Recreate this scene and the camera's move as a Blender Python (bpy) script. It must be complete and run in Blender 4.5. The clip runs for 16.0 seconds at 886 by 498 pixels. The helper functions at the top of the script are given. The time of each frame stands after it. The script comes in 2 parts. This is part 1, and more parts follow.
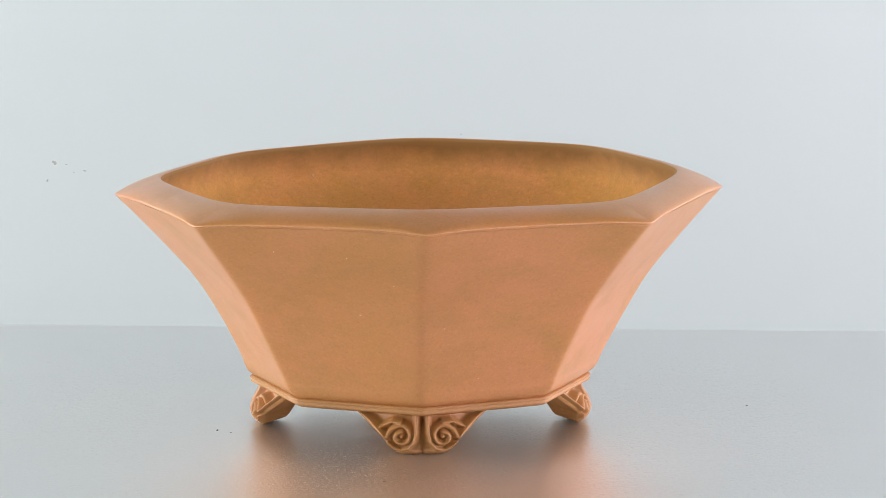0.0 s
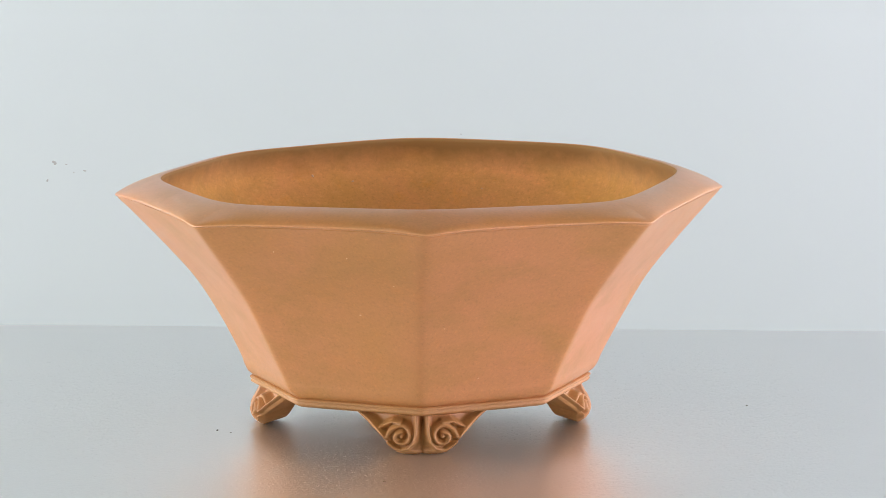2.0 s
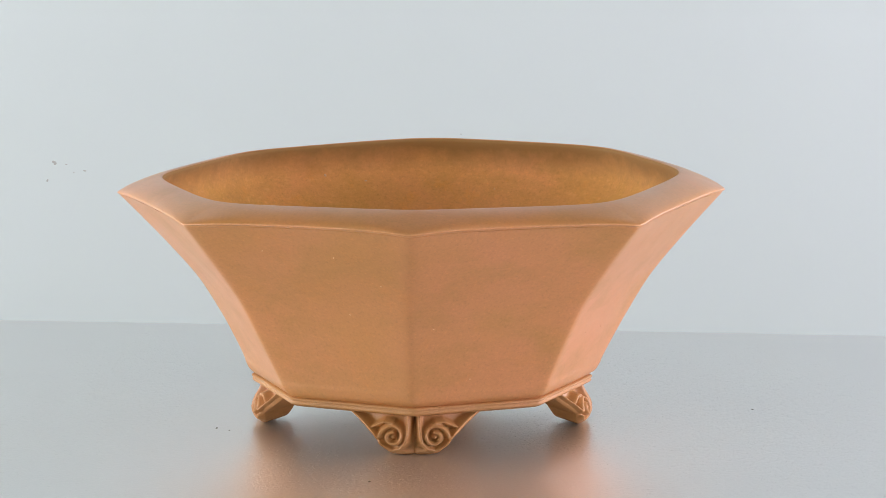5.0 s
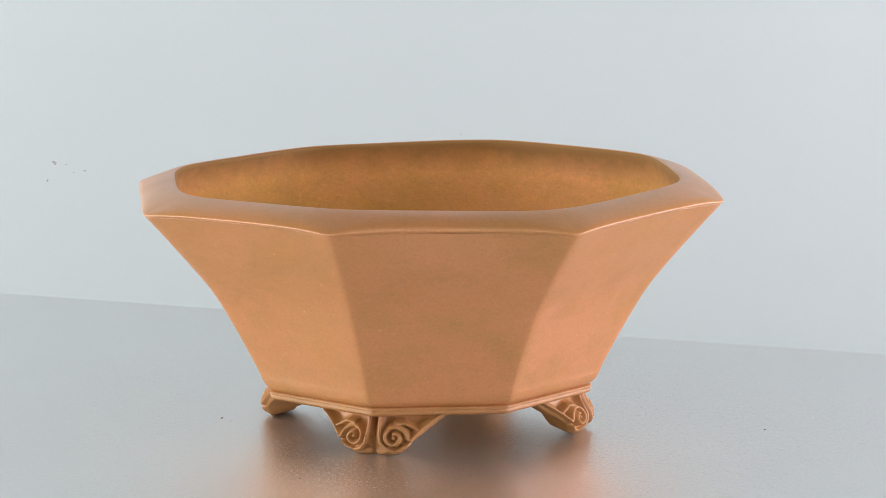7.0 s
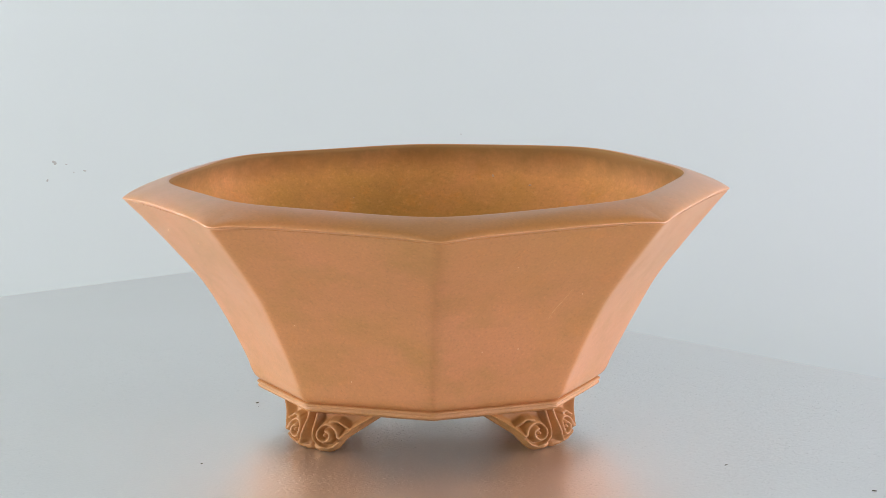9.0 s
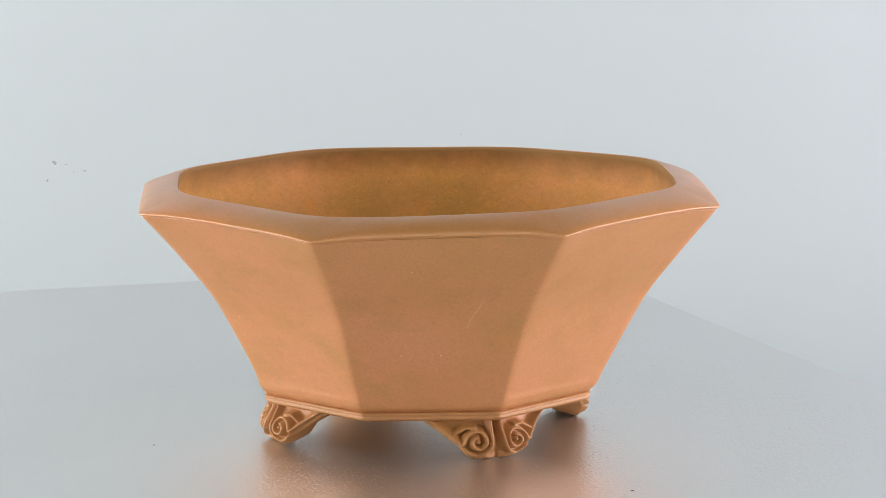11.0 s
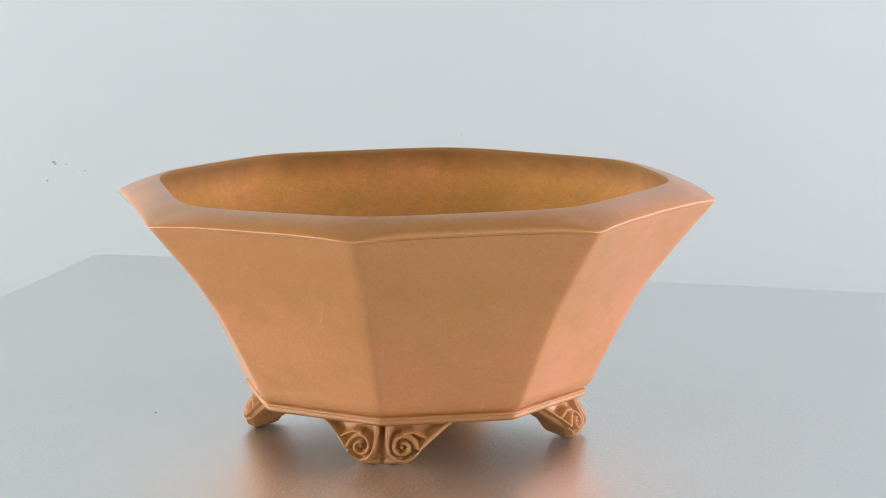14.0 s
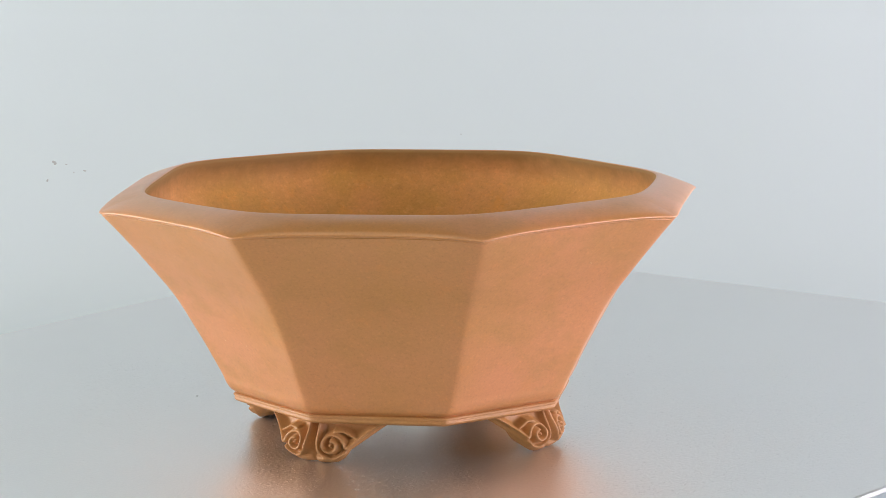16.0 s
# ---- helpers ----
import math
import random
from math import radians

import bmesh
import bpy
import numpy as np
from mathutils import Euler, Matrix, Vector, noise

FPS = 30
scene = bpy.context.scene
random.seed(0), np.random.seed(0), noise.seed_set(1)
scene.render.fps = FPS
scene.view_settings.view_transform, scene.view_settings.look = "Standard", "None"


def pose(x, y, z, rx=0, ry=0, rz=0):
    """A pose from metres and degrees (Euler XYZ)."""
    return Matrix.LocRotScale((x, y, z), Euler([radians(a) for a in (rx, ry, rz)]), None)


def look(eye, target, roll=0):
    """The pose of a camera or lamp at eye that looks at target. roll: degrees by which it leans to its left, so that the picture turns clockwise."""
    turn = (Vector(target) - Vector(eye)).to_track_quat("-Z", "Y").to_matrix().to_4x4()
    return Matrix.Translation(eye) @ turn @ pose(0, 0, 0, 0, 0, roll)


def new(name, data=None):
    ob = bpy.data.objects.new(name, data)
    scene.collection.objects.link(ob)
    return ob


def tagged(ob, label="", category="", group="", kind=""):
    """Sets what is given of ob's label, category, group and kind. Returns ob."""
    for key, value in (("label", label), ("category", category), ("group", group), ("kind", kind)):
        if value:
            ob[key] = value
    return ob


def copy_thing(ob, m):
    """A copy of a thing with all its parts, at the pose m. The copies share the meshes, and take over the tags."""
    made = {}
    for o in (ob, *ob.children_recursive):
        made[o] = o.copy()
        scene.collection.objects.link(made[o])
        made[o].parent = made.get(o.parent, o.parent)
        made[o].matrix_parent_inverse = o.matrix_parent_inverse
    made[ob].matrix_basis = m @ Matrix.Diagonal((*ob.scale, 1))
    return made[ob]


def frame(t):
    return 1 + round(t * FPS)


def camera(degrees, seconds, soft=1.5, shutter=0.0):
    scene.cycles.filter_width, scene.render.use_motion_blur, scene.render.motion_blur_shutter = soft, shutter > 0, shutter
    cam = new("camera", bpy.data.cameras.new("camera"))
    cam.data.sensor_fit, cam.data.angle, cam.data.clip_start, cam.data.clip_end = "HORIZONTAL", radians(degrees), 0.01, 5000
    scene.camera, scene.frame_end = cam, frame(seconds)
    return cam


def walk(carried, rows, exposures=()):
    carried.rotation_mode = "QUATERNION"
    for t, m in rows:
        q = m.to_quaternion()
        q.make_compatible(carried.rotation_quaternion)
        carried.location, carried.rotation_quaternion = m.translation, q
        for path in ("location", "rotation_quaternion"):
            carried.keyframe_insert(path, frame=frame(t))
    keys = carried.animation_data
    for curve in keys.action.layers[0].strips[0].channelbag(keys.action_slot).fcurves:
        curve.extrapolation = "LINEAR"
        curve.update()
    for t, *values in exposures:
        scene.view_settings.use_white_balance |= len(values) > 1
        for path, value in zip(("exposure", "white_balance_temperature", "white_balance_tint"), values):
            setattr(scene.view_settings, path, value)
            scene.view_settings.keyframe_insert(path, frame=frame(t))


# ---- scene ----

# ---------------------------------------------------------------- camera
EYE = Vector((0.0, -1.30984, 0.28193))
PAN, TILT = 0.01387, 0.15997
AIM = EYE + 1.3 * Vector((math.sin(PAN) * math.cos(TILT), math.cos(PAN) * math.cos(TILT), -math.sin(TILT)))
STILL = look(EYE, AIM, -0.229)
cam = camera(15.039, 16.0, soft=0.6)
walk(cam, [(0.0, STILL), (16.0, STILL)], [(0.0, 0.08), (2.2, 0.07), (3.5, 0.0), (16.0, 0.0)])

# ---------------------------------------------------------------- light
world = bpy.data.worlds.new("studio_world")
scene.world = world
world.use_nodes = True
world.node_tree.nodes["Background"].inputs["Color"].default_value = (0.80, 0.88, 1.0, 1)
world.node_tree.nodes["Background"].inputs["Strength"].default_value = 0.25


def softbox_light(name, eye, target, width, height, watts, colour):
    data = bpy.data.lights.new(name, "AREA")
    data.shape, data.size, data.size_y, data.energy, data.color = "RECTANGLE", width, height, watts, colour
    ob = new(name, data)
    ob.matrix_world = look(eye, target)
    return ob


softbox_light("softbox_left", (-1.1, -0.13, 0.15), (0, -0.13, 0.05), 1.65, 0.44, 20.8, (1.0, 0.935, 0.95))
softbox_light("softbox_right", (1.1, -0.18, 0.15), (0, -0.18, 0.05), 1.7, 0.44, 21.2, (1.0, 0.885, 0.985))
softbox_light("softbox_top", (0.0, -0.7, 1.25), (0, -0.35, 0), 1.3, 1.1, 5.7, (1.0, 0.96, 0.86))


# ---------------------------------------------------------------- materials
def material(name):
    m = bpy.data.materials.new(name)
    m.use_nodes = True
    nt = m.node_tree
    return m, nt, nt.nodes["Principled BSDF"]


def node(nt, kind, **values):
    n = nt.nodes.new(kind)
    for key, value in values.items():
        n.inputs[key.replace("_", " ")].default_value = value
    return n


def noise_node(nt, scale, detail=3.0, rough=0.55, space="Object", stretch=None):
    co = nt.nodes.new("ShaderNodeTexCoord")
    n = node(nt, "ShaderNodeTexNoise", Scale=scale, Detail=detail, Roughness=rough)
    if stretch:
        mp = nt.nodes.new("ShaderNodeMapping")
        mp.inputs["Scale"].default_value = stretch
        nt.links.new(co.outputs[space], mp.inputs["Vector"])
        nt.links.new(mp.outputs["Vector"], n.inputs["Vector"])
    else:
        nt.links.new(co.outputs[space], n.inputs["Vector"])
    return n


def ramp(nt, source, stops):
    r = nt.nodes.new("ShaderNodeValToRGB")
    e = r.color_ramp.elements
    while len(e) < len(stops):
        e.new(0.5)
    for i, (p, c) in enumerate(stops):
        e[i].position = p
        e[i].color = (*c, 1) if len(c) == 3 else c
    nt.links.new(source, r.inputs["Fac"])
    return r


def mix(nt, blend, fac, a, b):
    m = nt.nodes.new("ShaderNodeMix")
    m.data_type, m.blend_type = "RGBA", blend
    for socket, value in ((m.inputs[0], fac), (m.inputs[6], a), (m.inputs[7], b)):
        if isinstance(value, bpy.types.NodeSocket):
            nt.links.new(value, socket)
        elif isinstance(value, tuple):
            socket.default_value = (*value, 1)
        else:
            socket.default_value = value
    return m.outputs[2]


def bump(nt, bsdf, source, strength, distance, under=None):
    b = node(nt, "ShaderNodeBump", Strength=strength, Distance=distance)
    nt.links.new(source, b.inputs["Height"])
    if under is not None:
        nt.links.new(under, b.inputs["Normal"])
    nt.links.new(b.outputs["Normal"], bsdf.inputs["Normal"])
    return b.outputs["Normal"]


def clay_material(name, tone, olive, roughness, gloss, mottle, upper_band=None, sheen=0.0, flecked=0.15):
    m, nt, b = material(name)
    patches = noise_node(nt, 13.0, 4.0, 0.6)
    base = ramp(nt, patches.outputs["Fac"], [(0.3, tuple(c * (1 - k * mottle) for c, k in zip(tone, (0.10, 0.05, 0.20)))), (0.7, tuple(c * (1 + k * mottle) for c, k in zip(tone, (0.07, 0.02, 0.22))))])
    stain = noise_node(nt, 30.0, 5.0, 0.68, stretch=(1.0, 1.0, 1.7))
    where = ramp(nt, stain.outputs["Fac"], [(0.48, (0, 0, 0)), (0.72, (1, 1, 1))])
    c1 = mix(nt, "MIX", where.outputs["Color"], base.outputs["Color"], olive)
    # warm blooms from the firing
    bloom = noise_node(nt, 70.0, 4.0, 0.7)
    warm = ramp(nt, bloom.outputs["Fac"], [(0.55, (0, 0, 0)), (0.8, (0.5 * mottle, 0.5 * mottle, 0.5 * mottle))])
    c2 = mix(nt, "MIX", warm.outputs["Color"], c1, (tone[0] * 1.12, tone[1] * 1.02, tone[2] * 0.8))
    # small light and dark flecks where the clay was scraped
    dab = noise_node(nt, 320.0, 3.0, 0.6, stretch=(1.0, 1.0, 1.6))
    light = ramp(nt, dab.outputs["Fac"], [(0.56, (0, 0, 0)), (0.72, (flecked,) * 3)])
    c2 = mix(nt, "MIX", light.outputs["Color"], c2, (tone[0] * 1.15, tone[1] * 1.25, tone[2] * 1.5))
    dull = ramp(nt, dab.outputs["Fac"], [(0.28, (0.5 * flecked,) * 3), (0.44, (0, 0, 0))])
    c2 = mix(nt, "MIX", dull.outputs["Color"], c2, tuple(c * 0.7 for c in olive))
    # fine sand in the clay, dark and pale
    grain = noise_node(nt, 900.0, 3.0, 0.7)
    speck = ramp(nt, grain.outputs["Fac"], [(0.27, (0.84, 0.83, 0.81)), (0.42, (0.97, 0.967, 0.963)), (0.6, (1.015, 1.015, 1.015)), (0.74, (1.14, 1.12, 1.09))])
    c3 = mix(nt, "MULTIPLY", 1.0, c2, speck.outputs["Color"])
    if upper_band:
        # ragged olive-brown band towards the top, given as (from height, to height, colour)
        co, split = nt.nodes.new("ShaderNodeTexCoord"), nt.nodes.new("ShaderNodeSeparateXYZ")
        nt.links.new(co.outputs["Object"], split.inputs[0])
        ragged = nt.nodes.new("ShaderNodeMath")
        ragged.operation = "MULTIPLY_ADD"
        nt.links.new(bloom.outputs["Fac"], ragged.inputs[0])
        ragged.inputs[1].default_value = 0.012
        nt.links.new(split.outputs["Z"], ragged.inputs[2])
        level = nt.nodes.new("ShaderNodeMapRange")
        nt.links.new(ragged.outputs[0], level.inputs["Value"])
        level.inputs["From Min"].default_value, level.inputs["From Max"].default_value = upper_band[0] + 0.006, upper_band[1] + 0.006
        c3 = mix(nt, "MIX", level.outputs[0], c3, upper_band[2])
    nt.links.new(c3, b.inputs["Base Color"])
    rough = ramp(nt, stain.outputs["Fac"], [(0.3, (roughness - 0.05,) * 3), (0.7, (roughness + 0.07,) * 3)])
    nt.links.new(rough.outputs["Color"], b.inputs["Roughness"])
    b.inputs["Specular IOR Level"].default_value = gloss
    # polish from handling
    b.inputs["Coat Weight"].default_value = sheen
    b.inputs["Coat Roughness"].default_value = 0.34
    n1 = bump(nt, b, grain.outputs["Fac"], 0.03 * mottle, 0.00015)
    swell = noise_node(nt, 60.0, 2.0)
    bump(nt, b, swell.outputs["Fac"], 0.05, 0.0006, n1)
    return m


CLAY = clay_material("terracotta_clay", (0.575, 0.260, 0.090), (0.485, 0.234, 0.069), 0.38, 0.6, 1.1, sheen=0.4)
RIM_CLAY = clay_material("rim_clay", (0.57, 0.252, 0.084), (0.49, 0.228, 0.069), 0.36, 0.8, 1.0, sheen=0.4)
FOOT_CLAY = clay_material("carved_foot_clay", (0.47, 0.234, 0.078), (0.40, 0.208, 0.066), 0.5, 0.6, 1.0)
RAW_CLAY = clay_material("raw_inner_clay", (0.79, 0.392, 0.127), (0.65, 0.34, 0.108), 0.75, 0.3, 1.8, flecked=0.35, upper_band=(0.087, 0.0975, (0.33, 0.19, 0.067)))


def metal_material():
    m, nt, b = material("satin_metal")
    cloud = noise_node(nt, 7.0, 4.0)
    base = ramp(nt, cloud.outputs["Fac"], [(0.3, (0.685, 0.70, 0.695)), (0.7, (0.72, 0.735, 0.73))])
    nt.links.new(base.outputs["Color"], b.inputs["Base Color"])
    b.inputs["Metallic"].default_value = 0.88
    rough = ramp(nt, cloud.outputs["Fac"], [(0.3, (0.28, 0.28, 0.28)), (0.7, (0.32, 0.32, 0.32))])
    nt.links.new(rough.outputs["Color"], b.inputs["Roughness"])
    # the middle of the sheet is worn by the pots set down on it: fine grain and small dents, which catch the light
    co, centre = nt.nodes.new("ShaderNodeTexCoord"), nt.nodes.new("ShaderNodeVectorMath")
    centre.operation = "LENGTH"
    nt.links.new(co.outputs["Object"], centre.inputs[0])
    worn = nt.nodes.new("ShaderNodeMapRange")
    nt.links.new(centre.outputs["Value"], worn.inputs["Value"])
    for key, value in (("From Min", 0.26), ("From Max", 0.15)):
        worn.inputs[key].default_value = value
    dents = noise_node(nt, 560.0, 3.0, 0.65)
    spots = ramp(nt, dents.outputs["Fac"], [(0.61, (0, 0, 0)), (0.74, (1, 1, 1))])
    n1 = bump(nt, b, mix(nt, "MULTIPLY", 1.0, spots.outputs["Color"], worn.outputs[0]), 1.0, 0.00024)
    sand = noise_node(nt, 640.0, 1.5, 0.6)
    n1 = bump(nt, b, mix(nt, "MULTIPLY", 1.0, sand.outputs["Fac"], worn.outputs[0]), 1.0, 0.00022, n1)
    drawn = noise_node(nt, 1.0, 2.0, 0.6, stretch=(90.0, 1300.0, 1.0))
    lines = ramp(nt, drawn.outputs["Fac"], [(0.66, (0, 0, 0)), (0.74, (1, 1, 1))])
    bump(nt, b, mix(nt, "MULTIPLY", 1.0, lines.outputs["Color"], worn.outputs[0]), 1.0, 0.0001, n1)
    return m


METAL = metal_material()


def paper_material():
    m, nt, b = material("white_backdrop_paper")
    cloud = noise_node(nt, 3.0, 3.0)
    base = ramp(nt, cloud.outputs["Fac"], [(0.3, (0.606, 0.692, 0.714)), (0.7, (0.626, 0.712, 0.734))])
    nt.links.new(base.outputs["Color"], b.inputs["Base Color"])
    b.inputs["Roughness"].default_value = 0.85
    fibre = noise_node(nt, 400.0, 2.0)
    bump(nt, b, fibre.outputs["Fac"], 0.1, 0.0002)
    return m


PAPER = paper_material()


def plain_material(name, colour, roughness):
    m, nt, b = material(name)
    n = noise_node(nt, 40.0, 4.0)
    base = ramp(nt, n.outputs["Fac"], [(0.3, tuple(c * 0.9 for c in colour)), (0.7, colour)])
    nt.links.new(base.outputs["Color"], b.inputs["Base Color"])
    b.inputs["Roughness"].default_value = roughness
    return m


# colour of the unseen room, set tan to warm the light it bounces
WALL = plain_material("unseen_room_tan", (0.27, 0.275, 0.155), 0.8)
PLASTIC = plain_material("grey_plastic", (0.3, 0.3, 0.3), 0.5)


# ---------------------------------------------------------------- helpers for meshes
def finish(name, bm, mat, parent=None, smooth=True):
    bmesh.ops.recalc_face_normals(bm, faces=bm.faces)
    me = bpy.data.meshes.new(name)
    bm.to_mesh(me)
    bm.free()
    me.materials.append(mat)
    for p in me.polygons:
        p.use_smooth = smooth
    ob = new(name, me)
    if parent:
        ob.parent = parent
    return ob


def part(name, bm, mat, parent, label="", smooth=True):
    ob = finish(name, bm, mat, parent, smooth)
    return tagged(ob, label=label) if label else ob


def box(bm, x0, y0, z0, x1, y1, z1):
    made = bmesh.ops.create_cube(bm, size=1.0, matrix=Matrix.Translation(((x0 + x1) / 2, (y0 + y1) / 2, (z0 + z1) / 2))
                                 @ Matrix.Diagonal((x1 - x0, y1 - y0, z1 - z0, 1)))
    return made["verts"]


def grid_faces(bm, rows, closed):
    """Quads between rows of vertices."""
    for a, b in zip(rows, rows[1:]):
        n = len(a)
        for i in range(n if closed else n - 1):
            bm.faces.new((a[i], a[(i + 1) % n], b[(i + 1) % n], b[i]))


# ---------------------------------------------------------------- the setting
TABLE_Z = -0.075


def build_setting():
    # seamless white paper: table, curve and upright back
    bm = bmesh.new()
    radius, back = 0.5, 0.85
    line = [(-2.4, TABLE_Z), (-1.2, TABLE_Z), (-0.4, TABLE_Z), (0.1, TABLE_Z)]
    for i in range(25):
        a = i / 24 * math.pi / 2
        line.append((back - radius + radius * math.sin(a), TABLE_Z + radius - radius * math.cos(a)))
    line += [(back, 0.9), (back, 1.6)]
    xs = [-1.9 + 3.8 * i / 16 for i in range(17)]
    top = [[bm.verts.new((x, y, z)) for x in xs] for y, z in line]
    low = [[bm.verts.new((x, y + 0.004 * min(1.0, max(0.0, (z - TABLE_Z) * 4)), z - 0.004)) for x in xs] for y, z in line]
    grid_faces(bm, top, False)
    grid_faces(bm, low, False)
    for a, b in ((top[0], low[0]), (top[-1], low[-1])):
        grid_faces(bm, [a, b], False)
    for k in (0, -1):
        grid_faces(bm, [[r[k] for r in top], [r[k] for r in low]], False)
    tagged(finish("backdrop", bm, PAPER), "seamless white paper backdrop curving up behind the board", "backdrop", kind="structure")
    # plain unseen room, added round the shooting table; its tan tints the bounce light
    z0, z1, w, y0, y1 = TABLE_Z - 0.75, 2.2, 2.0, -2.6, 1.2
    for name, b in (("wall_west", (-w - 0.1, y0, z0, -w, y1, z1)), ("wall_east", (w, y0, z0, w + 0.1, y1, z1)),
                    ("wall_south", (-w - 0.1, y0 - 0.1, z0, w + 0.1, y0, z1)), ("wall_north", (-w - 0.1, y1, z0, w + 0.1, y1 + 0.1, z1)),
                    ("ceiling", (-w - 0.1, y0 - 0.1, z1, w + 0.1, y1 + 0.1, z1 + 0.1)), ("floor", (-w - 0.1, y0 - 0.1, z0 - 0.1, w + 0.1, y1 + 0.1, z0))):
        bm = bmesh.new()
        box(bm, *b)
        tagged(finish(name, bm, WALL, smooth=False), "added unseen tan " + name.split("_")[0], name.split("_")[0], kind="structure")


build_setting()


# ---------------------------------------------------------------- the turning board
def corner(a, da, b, db):
    ca, sa, cb, sb = math.cos(a), math.sin(a), math.cos(b), math.sin(b)
    det = ca * sb - sa * cb
    return Vector(((da * sb - db * sa) / det, (ca * db - cb * da) / det))


SIDES = [(1.49218, 0.2106), (3.00414, 0.3557), (4.6456, 0.26418), (3.00414 + math.pi, 0.36)]


def rounded_outline(points, radius, steps):
    out, n = [], len(points)
    for i, p in enumerate(points):
        a, b = (points[i - 1] - p).normalized(), (points[(i + 1) % n] - p).normalized()
        half = math.acos(max(-1, min(1, a.dot(b)))) / 2
        reach = radius / math.tan(half)
        mid = p + (a + b).normalized() * (radius / math.sin(half))
        u, v = p + a * reach - mid, p + b * reach - mid
        for k in range(steps + 1):
            q = u.lerp(v, k / steps)
            out.append(mid + q.normalized() * radius)
    return out


def build_board():
    base = tagged(new("turntable"), "low round grey turntable under the metal board", "turntable")
    base.location = (0, 0, TABLE_Z)
    bm = bmesh.new()
    bmesh.ops.create_cone(bm, cap_ends=True, segments=64, radius1=0.115, radius2=0.105, depth=0.045, matrix=pose(0, 0, 0.0225))
    part("base", bm, PLASTIC, base)
    bm = bmesh.new()
    bmesh.ops.create_cone(bm, cap_ends=True, segments=64, radius1=0.12, radius2=0.12, depth=-TABLE_Z - 0.0025 - 0.045, matrix=pose(0, 0, (0.045 - TABLE_Z - 0.0025) / 2))
    part("platter", bm, PLASTIC, base)

    corners = [corner(*SIDES[i], *SIDES[(i + 1) % 4]) for i in range(4)]
    ring = rounded_outline(corners, 0.012, 6)
    # long sides are cut a little unevenly
    fine = []
    for i, p in enumerate(ring):
        q = ring[(i + 1) % len(ring)]
        n = max(1, int((q - p).length / 0.006))
        side = (q - p).normalized() if (q - p).length else Vector((1, 0))
        for k in range(n):
            c = p.lerp(q, k / n)
            ease = min(1.0, k / 3, (n - k) / 3) if n > 3 else 0.0
            w = noise.noise((c.x * 22, c.y * 22, 0.3)) * 0.0009 + noise.noise((c.x * 90, c.y * 90, 4.1)) * 0.0004
            fine.append(c + Vector((-side.y, side.x)) * w * ease)
    bm = bmesh.new()
    rows = []
    for z, inset in ((0.0, 0.0007), (-0.0005, 0.0), (-0.0021, 0.0), (-0.0025, 0.0005)):
        row = []
        for i, p in enumerate(fine):
            t = (fine[(i + 1) % len(fine)] - fine[i - 1]).normalized()
            row.append(bm.verts.new((*(p - Vector((t.y, -t.x)) * inset), z)))
        rows.append(row)
    grid_faces(bm, rows, True)
    bm.faces.new(rows[0])
    bm.faces.new(rows[-1][::-1])
    board = finish("board", bm, METAL, smooth=False)
    return tagged(board, "satin grey metal sheet turning under the pot", "board")


board = build_board()

# ---------------------------------------------------------------- the pot
POT_X, POT_Y, POT_TURN = 0.00906, 0.00826, 0.0012
# small handmade shifts of the eight rim corners, in millimetres
SHIFT = [(1.4, 0.7, 0.3), (1.0, 0.9, -0.9), (0.8, 1.0, 0.6), (-0.7, 0.4, 1.0), (-2.0, -1.1, 1.0), (-1.3, 0.0, -0.6), (-1.0, -2.0, -0.6), (0.3, -0.9, -0.8)]
# and how far the same corners stray half way down the wall, sideways and outwards
BELLY = [(-1.1, -0.3), (1.0, -1.4), (1.9, 0.0), (0.6, 2.5), (0.0, 1.9), (-1.5, 1.5), (0.1, 0.0), (-3.2, 2.6)]
CORNER0 = -math.pi / 2 + POT_TURN
EIGHTH = math.pi / 4


def side_steps(n):
    """Steps from corner to corner, close together at the corners."""
    return [0.5 - 0.5 * math.copysign(abs(math.cos(math.pi * i / n)) ** 0.75, math.cos(math.pi * i / n)) for i in range(n)]


def octagon_point(k, u, radius, power):
    """Direction angle and distance of the point at share u of side k, of an octagon with softened corners."""
    a0, a1 = CORNER0 + k * EIGHTH, CORNER0 + (k + 1) * EIGHTH
    x = (1 - u) * math.cos(a0) + u * math.cos(a1)
    y = (1 - u) * math.sin(a0) + u * math.sin(a1)
    ang = math.atan2(y, x)
    flat = math.cos(EIGHTH / 2)
    total = sum(max(0.0, math.cos(ang - (CORNER0 + (j + 0.5) * EIGHTH))) ** power for j in range(8))
    return ang, radius * flat * total ** (-1.0 / power)


def stray(k, u, z, belly):
    """How far the handmade wall lies off the true octagon, in metres."""
    h = max(0.0, (z - 0.02) / 0.073) ** 1.6
    b0, b1 = BELLY[k], BELLY[(k + 1) % 8]
    t = min(1.0, max(0.0, (z - 0.0195) / 0.0725))
    w = belly * math.sin(math.pi * t ** 0.75) ** 0.8 if 0 < t < 1 else 0.0
    corners = [SHIFT[(k + i) % 8] for i in (-1, 0, 1, 2)]
    dx, dy, dz = (0.0005 * h * (2 * b + (c - a) * u + (2 * a - 5 * b + 4 * c - d) * u * u + (3 * b - a - 3 * c + d) * u ** 3) for a, b, c, d in zip(*corners))
    return dx + 0.001 * w * (b0[0] + (b1[0] - b0[0]) * u), dy + 0.001 * w * (b0[1] + (b1[1] - b0[1]) * u), dz


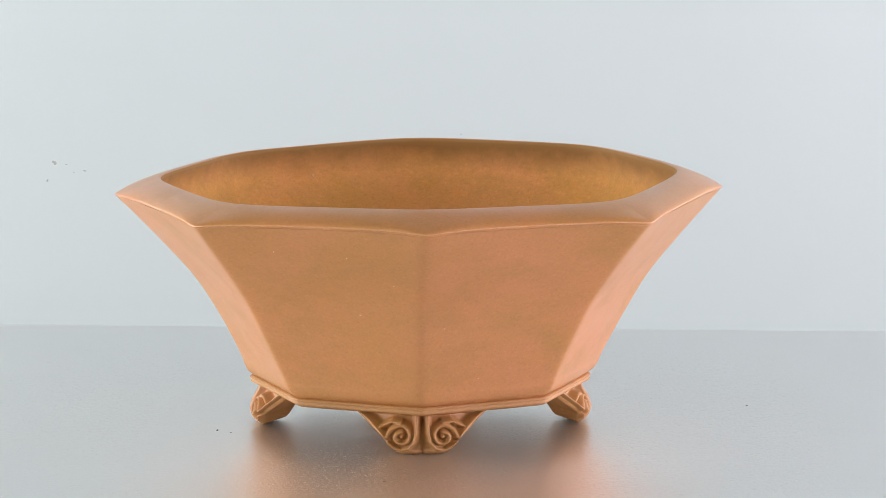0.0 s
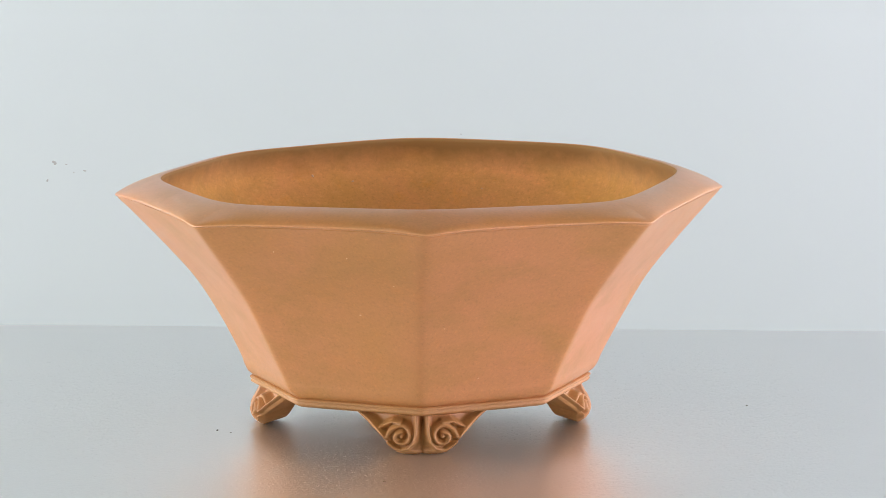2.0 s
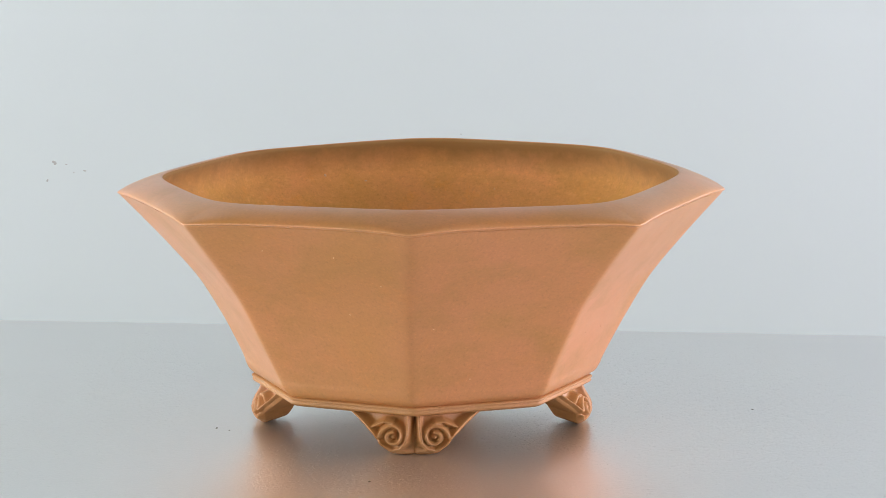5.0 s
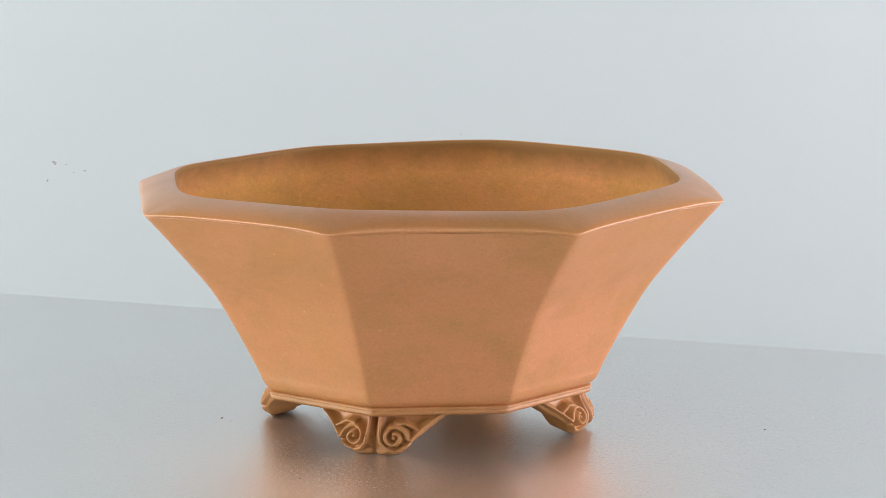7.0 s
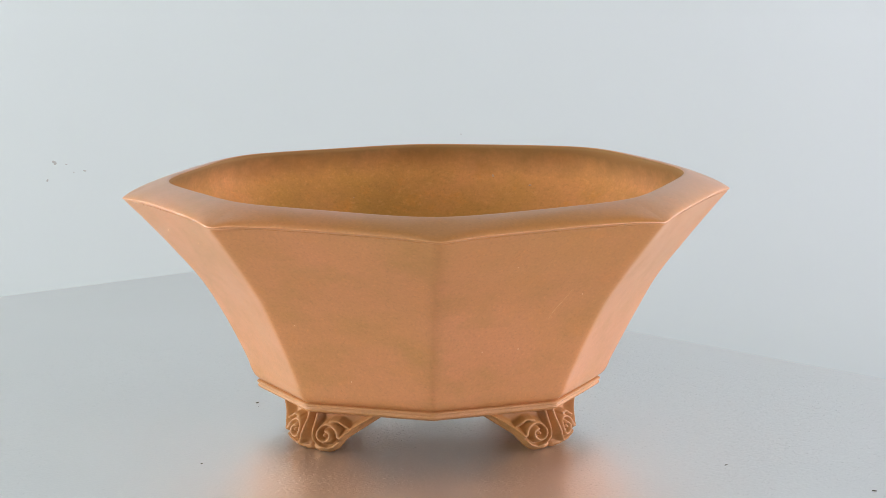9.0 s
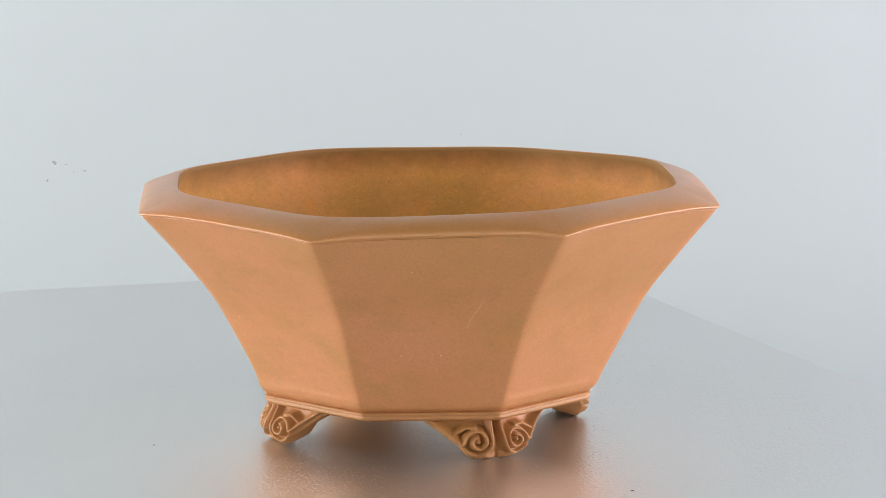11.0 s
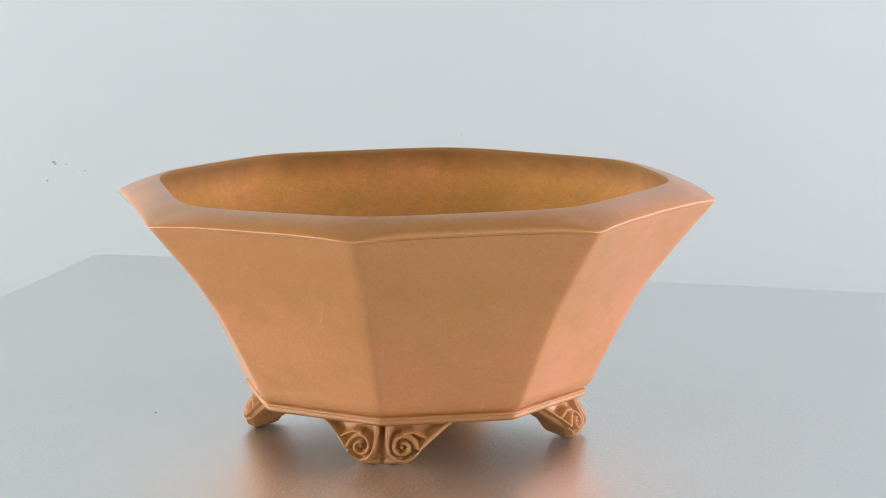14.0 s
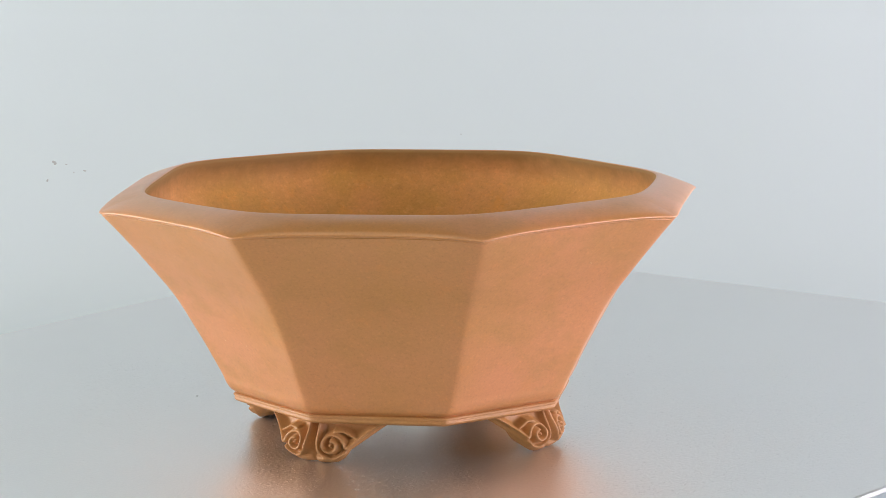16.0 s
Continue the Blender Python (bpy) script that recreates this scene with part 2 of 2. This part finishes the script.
def loft(bm, profile, n=22, belly=0.0):
    """Loops round the pot: each profile entry is (corner radius, height, corner softness, lip)."""
    rows = []
    for radius, z, power, lip in profile:
        row = []
        for k in range(8):
            for u in side_steps(n):
                ang, r = octagon_point(k, u, radius, power)
                dx, dy, dz = stray(k, u, z, belly)
                edge = min(u, 1 - u)
                lift = lip * (0.0011 * (1 - math.exp(-(edge / 0.12) ** 1.4)) + 0.0004 * math.sin(math.pi * u))
                wob = 0.00035 * noise.noise((math.cos(ang) * 2.5, math.sin(ang) * 2.5, z * 30))
                row.append(bm.verts.new(((r + wob) * math.cos(ang) + dx, (r + wob) * math.sin(ang) + dy, z + dz + lift)))
        rows.append(row)
    grid_faces(bm, rows, True)
    return rows


def smooth_curve(points, n):
    """Catmull-Rom through (a, b) points."""
    out = []
    for i in range(len(points) - 1):
        p0, p1, p2, p3 = (points[max(0, i - 1)], points[i], points[i + 1], points[min(len(points) - 1, i + 2)])
        for j in range(n):
            t = j / n
            out.append(tuple(0.5 * (2 * b + (c - a) * t + (2 * a - 5 * b + 4 * c - d) * t * t + (3 * b - a - 3 * c + d) * t ** 3)
                             for a, b, c, d in zip(p0, p1, p2, p3)))
    return out + [points[-1]]


OUTER = [(0.0668, 0.0188), (0.0692, 0.0207), (0.0707, 0.0235), (0.0718, 0.0268), (0.0754, 0.0345), (0.0807, 0.0445), (0.0896, 0.0590), (0.1013, 0.0730), (0.1117, 0.0843), (0.1192, 0.0919)]
INNER = [(0.1062, 0.0905), (0.1046, 0.0862), (0.1000, 0.0800), (0.0932, 0.0725), (0.0845, 0.0640), (0.0740, 0.0500), (0.0660, 0.0350), (0.0570, 0.0275), (0.0200, 0.0262)]


def build_pot():
    pot = tagged(new("bonsai_pot"), "octagonal unglazed orange clay pot on four scroll feet", "pot")
    # outer wall and inner wall
    bm = bmesh.new()
    loft(bm, [(r, z, 120, max(0, (z - 0.08) / 0.013)) for r, z in smooth_curve(OUTER, 6)], belly=1.0)
    part("body", bm, CLAY, pot)
    bm = bmesh.new()
    edge = [(0.1052, 0.0996, 18, 0), (0.1048, 0.0992, 18, 0), (0.1047, 0.0984, 18, 0), (0.1054, 0.0965, 18, 0), (0.1062, 0.0935, 18, 0)]
    rows = loft(bm, edge + [(r, z, 11 + 7 * max(0, min(1, (z - 0.055) / 0.0355)), 0) for r, z in smooth_curve(INNER, 5)])
    bm.faces.new(rows[-1])
    part("inner_wall", bm, RAW_CLAY, pot, "matt orange raw clay inside, darker olive-brown towards the top")
    # sloping lip
    bm = bmesh.new()
    lip = [(0.1192, 0.0919, 120, 1), (0.1192, 0.0922, 120, 1), (0.1197, 0.0924, 120, 1), (0.1201, 0.0926, 110, 1), (0.12035, 0.0929, 100, 1), (0.1202, 0.0932, 95, 1),
           (0.1198, 0.0936, 70, 1), (0.1192, 0.0942, 48, 0.92), (0.1183, 0.0949, 33, 0.8), (0.1169, 0.0959, 23, 0.6), (0.1136, 0.0977, 16, 0.3),
           (0.1102, 0.0990, 15.5, 0.1), (0.1079, 0.0995, 17, 0.03), (0.1066, 0.0998, 17, 0), (0.1058, 0.0999, 18, 0), (0.1053, 0.0998, 18, 0), (0.1052, 0.0996, 18, 0)]
    loft(bm, lip)
    part("rim", bm, RIM_CLAY, pot, "smooth sloping clay rim with crisp outer edge")
    # double bead round the base
    bm = bmesh.new()
    rows = loft(bm, [(0.0640, 0.0194, 150, 0), (0.0670, 0.0190, 150, 0), (0.0680, 0.0188, 150, 0), (0.0685, 0.0184, 150, 0), (0.0683, 0.0179, 150, 0), (0.0676, 0.0176, 150, 0),
                     (0.0680, 0.0172, 150, 0), (0.0682, 0.0167, 150, 0), (0.0677, 0.0161, 150, 0), (0.0667, 0.0156, 150, 0), (0.0655, 0.0152, 150, 0), (0.0560, 0.0148, 100, 0)])
    bm.faces.new(rows[-1])
    part("foot_ring", bm, FOOT_CLAY, pot, "double beaded clay moulding round the base")
    build_feet(pot)
    return pot


WING = [(12.6, 6.6), (16.2, 9.7), (20.6, 12.7), (24.5, 15.1), (27.6, 17.2)]


def strokes():
    """Centre lines of the carving on one half of a foot, in millimetres: along the face from the seam, and up."""
    scroll = [(12.9, 6.8)]
    for i in range(60):
        a = math.radians(-5) + i / 59 * math.radians(450)
        r = 4.7 - 3.1 * (i / 59) ** 0.85
        scroll.append((7.3 + r * math.cos(a), 7.4 + r * math.sin(a)))
    wing = WING
    curl = [(8.0, 12.3), (11.2, 12.6), (13.8, 11.2), (16.4, 10.0)]
    stem = [(1.9, 17.0), (1.8, 12.0), (1.9, 8.0), (2.5, 5.2), (4.5, 2.8), (7.6, 1.7), (10.2, 2.7), (12.1, 4.7)]
    return [(scroll, 1.1, 1.35), (wing, 1.2, 1.5), (curl, 0.95, 0.9), (stem, 1.05, 1.2)]


def carving(s, z):
    """Height of the carving at arrays of places s, z (millimetres)."""
    s, deep = np.abs(s), 2.6
    height = np.full(s.shape, -deep)
    for line, width, tall in strokes():
        d = np.full(s.shape, 1e9)
        for (x0, y0), (x1, y1) in zip(line, line[1:]):
            ux, uy = x1 - x0, y1 - y0
            t = np.clip(((s - x0) * ux + (z - y0) * uy) / (ux * ux + uy * uy), 0, 1)
            d = np.minimum(d, np.hypot(s - x0 - t * ux, z - y0 - t * uy))
        height = np.maximum(height, -deep + (tall + deep) * np.exp(-(d / width) ** 2))
    # the plain band under the wing's ridge
    below = np.interp(s, *zip(*WING)) - z
    band = np.clip(below / 0.8, 0, 1) * np.clip((s - 11.5) / 2.0, 0, 1)
    height = np.maximum(height, -deep + (deep - 0.2) * band)
    eye = np.hypot(s - 7.3, z - 7.4)
    height = np.maximum(height, -deep + (0.9 + deep) * np.exp(-(eye / 1.0) ** 4))
    lobe = np.exp(-(((s - 6.0) / 5.6) ** 2 + ((z - 0.4) / 2.6) ** 2) ** 2)
    height = np.maximum(height, -deep + (0.95 + deep) * lobe)
    height -= 1.3 * np.exp(-(s / 0.6) ** 2)
    return height


def build_feet(pot):
    bm = bmesh.new()
    ns, nz = 78, 46
    half = 0.0300
    s = np.linspace(-half, half, 2 * ns + 1)[None, :] * np.ones((nz + 1, 1))
    v = np.linspace(0, 1, nz + 1)[:, None] * np.ones_like(s)
    low = np.interp(np.abs(s), (0, 0.003, 0.0070, 0.0092, 0.0114, 0.013, 0.0138, 0.0300), (0.0003, 0.0, 0.0001, 0.0007, 0.0021, 0.0041, 0.0056, 0.0165))
    low = np.minimum(low, 0.0166)
    z = 0.0168 + (low - 0.0168) * v
    relief = carving(s * 1000, z * 1000) * 0.001
    above = np.clip((z - low) / 0.0026, 0, 1)
    fade = 1 - np.clip(np.abs(s) / half, 0, 1) ** 2
    out = 0.0047 * np.exp(-((z - 0.0058) / 0.0068) ** 2) * fade - 0.0016 * (1 - above) ** 2.2 + relief * np.clip((0.0165 - z) / 0.0015, 0, 1) * (0.35 + 0.65 * above)
    # the face is almost flat across the scrolls and swings back along the wings
    far = np.clip((np.abs(s) - 0.007) / 0.007, 0, 1)
    lean = np.sign(s) * np.radians(9 + 17 * far * far * (3 - 2 * far)) * np.tanh(np.abs(s) / 0.001)
    step = s[0, 1] - s[0, 0]
    px, py = np.cumsum(np.cos(lean), axis=1) * step, np.cumsum(np.sin(lean), axis=1) * step
    px, py = px - px[:, ns:ns + 1], -0.0627 + py - py[:, ns:ns + 1]
    deep = 0.0075 + 0.0075 * z / 0.0168
    front, back = [], []
    for j in range(nz + 1):
        front.append([bm.verts.new((px[j, i] + math.sin(lean[j, i]) * out[j, i], py[j, i] - math.cos(lean[j, i]) * out[j, i], z[j, i])) for i in range(2 * ns + 1)])
    for j in range(0, nz + 1, 2):
        lifted = z[j] + 0.0026 * v[j] ** 5
        back.append([bm.verts.new((px[j, i] - math.sin(lean[j, i]) * deep[j, i], py[j, i] + math.cos(lean[j, i]) * deep[j, i], lifted[i])) for i in range(2 * ns + 1)])
    grid_faces(bm, front, False)
    grid_faces(bm, back, False)
    grid_faces(bm, [front[-1], back[-1]], False)
    for k in (0, -1):
        bm.faces.new([r[k] for r in front] + [r[k] for r in back][::-1])
    first = part("foot", bm, FOOT_CLAY, pot, "carved clay bracket foot with paired scrolls")
    for k in range(4):
        m = Matrix.Rotation(POT_TURN + k * math.pi / 2, 4, "Z")
        if k == 0:
            first.matrix_basis = m
        else:
            copy_thing(first, m)


pot = build_pot()


# ---------------------------------------------------------------- small marks
CHALK = plain_material("pale_clay_fleck", (0.76, 0.50, 0.31), 0.7)
DIRT = plain_material("dark_dirt", (0.10, 0.09, 0.07), 0.8)
SCAR = plain_material("scratched_clay", (0.70, 0.40, 0.20), 0.6)
GREY = plain_material("grey_scuff", (0.43, 0.455, 0.45), 0.8)


def wall_point(k, u, z, curve, power, out):
    """A place on the pot's outer or inner wall, out metres off it."""
    zs, rs = [q for _, q in sorted((b, b) for a, b in curve)], [a for b, a in sorted((b, a) for a, b in curve)]
    ang, r = octagon_point(k, u, float(np.interp(z, zs, rs)), power)
    face = CORNER0 + (k + 0.5) * EIGHTH
    n = Vector((math.cos(face), math.sin(face), 0))
    wob = 0.00035 * noise.noise((math.cos(ang) * 2.5, math.sin(ang) * 2.5, z * 30))
    dx, dy, dz = stray(k, u, z, 1.0 if out >= 0 else 0.0)
    return Vector(((r + wob) * math.cos(ang) + dx, (r + wob) * math.sin(ang) + dy, z + dz)) + n * out, n


def fleck(name, place, n, size, mat, parent, seed):
    """A small uneven crumb, flattened along n."""
    bm = bmesh.new()
    bmesh.ops.create_icosphere(bm, subdivisions=2, radius=1.0)
    for v in bm.verts:
        v.co *= 1 + 0.35 * noise.noise(v.co * 1.3 + Vector((seed, 0, 0)))
    turn = n.to_track_quat("Z", "Y").to_matrix().to_4x4()
    bm.transform(Matrix.Translation(place) @ turn @ Matrix.Rotation(seed * 1.7, 4, "Z") @ Matrix.Diagonal((size, size * 0.6, size * 0.25, 1)))
    return part(name, bm, mat, parent)


def build_marks():
    outer = [(7, 0.640, 0.0816, 0.40), (7, 0.854, 0.0704, 0.38), (7, 0.303, 0.0831, 0.32), (0, 0.146, 0.0521, 0.36), (0, 0.416, 0.0298, 0.36), (7, 0.652, 0.0569, 0.45),
             (1, 0.820, 0.0648, 0.42), (1, 0.393, 0.0792, 0.34), (1, 0.315, 0.0434, 0.32), (1, 0.551, 0.0434, 0.36), (3, 0.674, 0.0776, 0.42)]
    for i, (k, u, z, mm) in enumerate(outer):
        place, n = wall_point(k, u, z, smooth_curve(OUTER, 6), 120, 0.00002)
        fleck("fleck", place, n, mm * 0.001, CHALK, pot, i + 0.5)
    for i, (k, u, z, mm) in enumerate([(4, 0.36, 0.0834, 0.8), (4, 0.58, 0.0866, 0.9), (3, 0.6, 0.080, 0.5), (5, 0.4, 0.079, 0.5)]):
        place, n = wall_point(k, u, z, smooth_curve(INNER, 5), 24, -0.00002)
        fleck("fleck", place, -n, mm * 0.001, CHALK, pot, i + 20.5)
    # the fine scratch on one face
    bm = bmesh.new()
    rows, steps = [], 24
    for i in range(steps + 1):
        t = i / steps
        u, z = 0.745 - 0.065 * t + 0.004 * math.sin(7 * t), 0.0672 - 0.0135 * t
        w = 0.0030 * (0.25 + math.sin(math.pi * t)) * (0.7 + 0.3 * math.sin(31 * t))
        rows.append([bm.verts.new(wall_point(1, u + d * w, z, smooth_curve(OUTER, 6), 120, 0.0)[0] + wall_point(1, u, z, OUTER, 120, 0.0)[1] * lift)
                     for d, lift in ((-1, 0.00004), (0, 0.00008), (1, 0.00004))])
    grid_faces(bm, rows, False)
    part("scratch", bm, SCAR, pot, "fine pale scratch in the clay")
    # crumbs on the metal
    for i, (x, y, mm) in enumerate([(-0.0052, -0.1012, 0.6), (-0.0715, -0.0094, 0.8), (-0.066, -0.014, 0.4), (0.1424, 0.0306, 0.7), (0.2086, 0.0338, 0.9)]):
        fleck("crumb", Vector((x, y, 0.0001)), Vector((0, 0, 1)), mm * 0.001, DIRT, board, i + 40.5)
    # scuffs on the paper
    paper = bpy.data.objects["backdrop"]
    for i, (x, a, mm) in enumerate([(-0.2005, 35.83, 1.6), (-0.1998, 35.66, 1.1), (-0.1934, 35.6, 0.9), (-0.1884, 34.82, 0.65), (-0.1822, 34.98, 1.0), (-0.2034, 34.05, 0.9), (0.0383, 38.32, 0.6)]):
        away = Vector((0, math.sin(radians(a)), -math.cos(radians(a))))
        fleck("scuff", Vector((x, 0.35, TABLE_Z + 0.5)) + away * 0.4999, -away, mm * 0.00115, GREY, paper, i + 60.5)


build_marks()


# ---------------------------------------------------------------- what moves
def motions():
    turn = [(0.0, 0.0), (4.25, 0.0), (4.7, -1.4), (5.3, -5.2), (5.8, -8.9), (6.3, -12.43), (6.5, -13.85), (7.0, -18.28), (7.5, -24.86), (8.0, -31.34), (8.5, -37.86), (9.0, -44.24), (9.2, -46.55),
            (10.2, -57.8), (11.3, -69.5), (11.5, -71.65), (12.0, -77.84), (12.5, -83.53), (13.0, -89.43), (13.5, -95.45), (14.0, -101.17), (14.5, -106.8), (15.0, -111.55), (15.5, -116.63), (16.0, -121.71)]
    walk(board, [(t, pose(0, 0, 0, 0, 0, a)) for t, a in turn])
    walk(pot, [(t, pose(0, 0, 0, 0, 0, a) @ pose(POT_X, POT_Y, 0)) for t, a in turn])


motions()
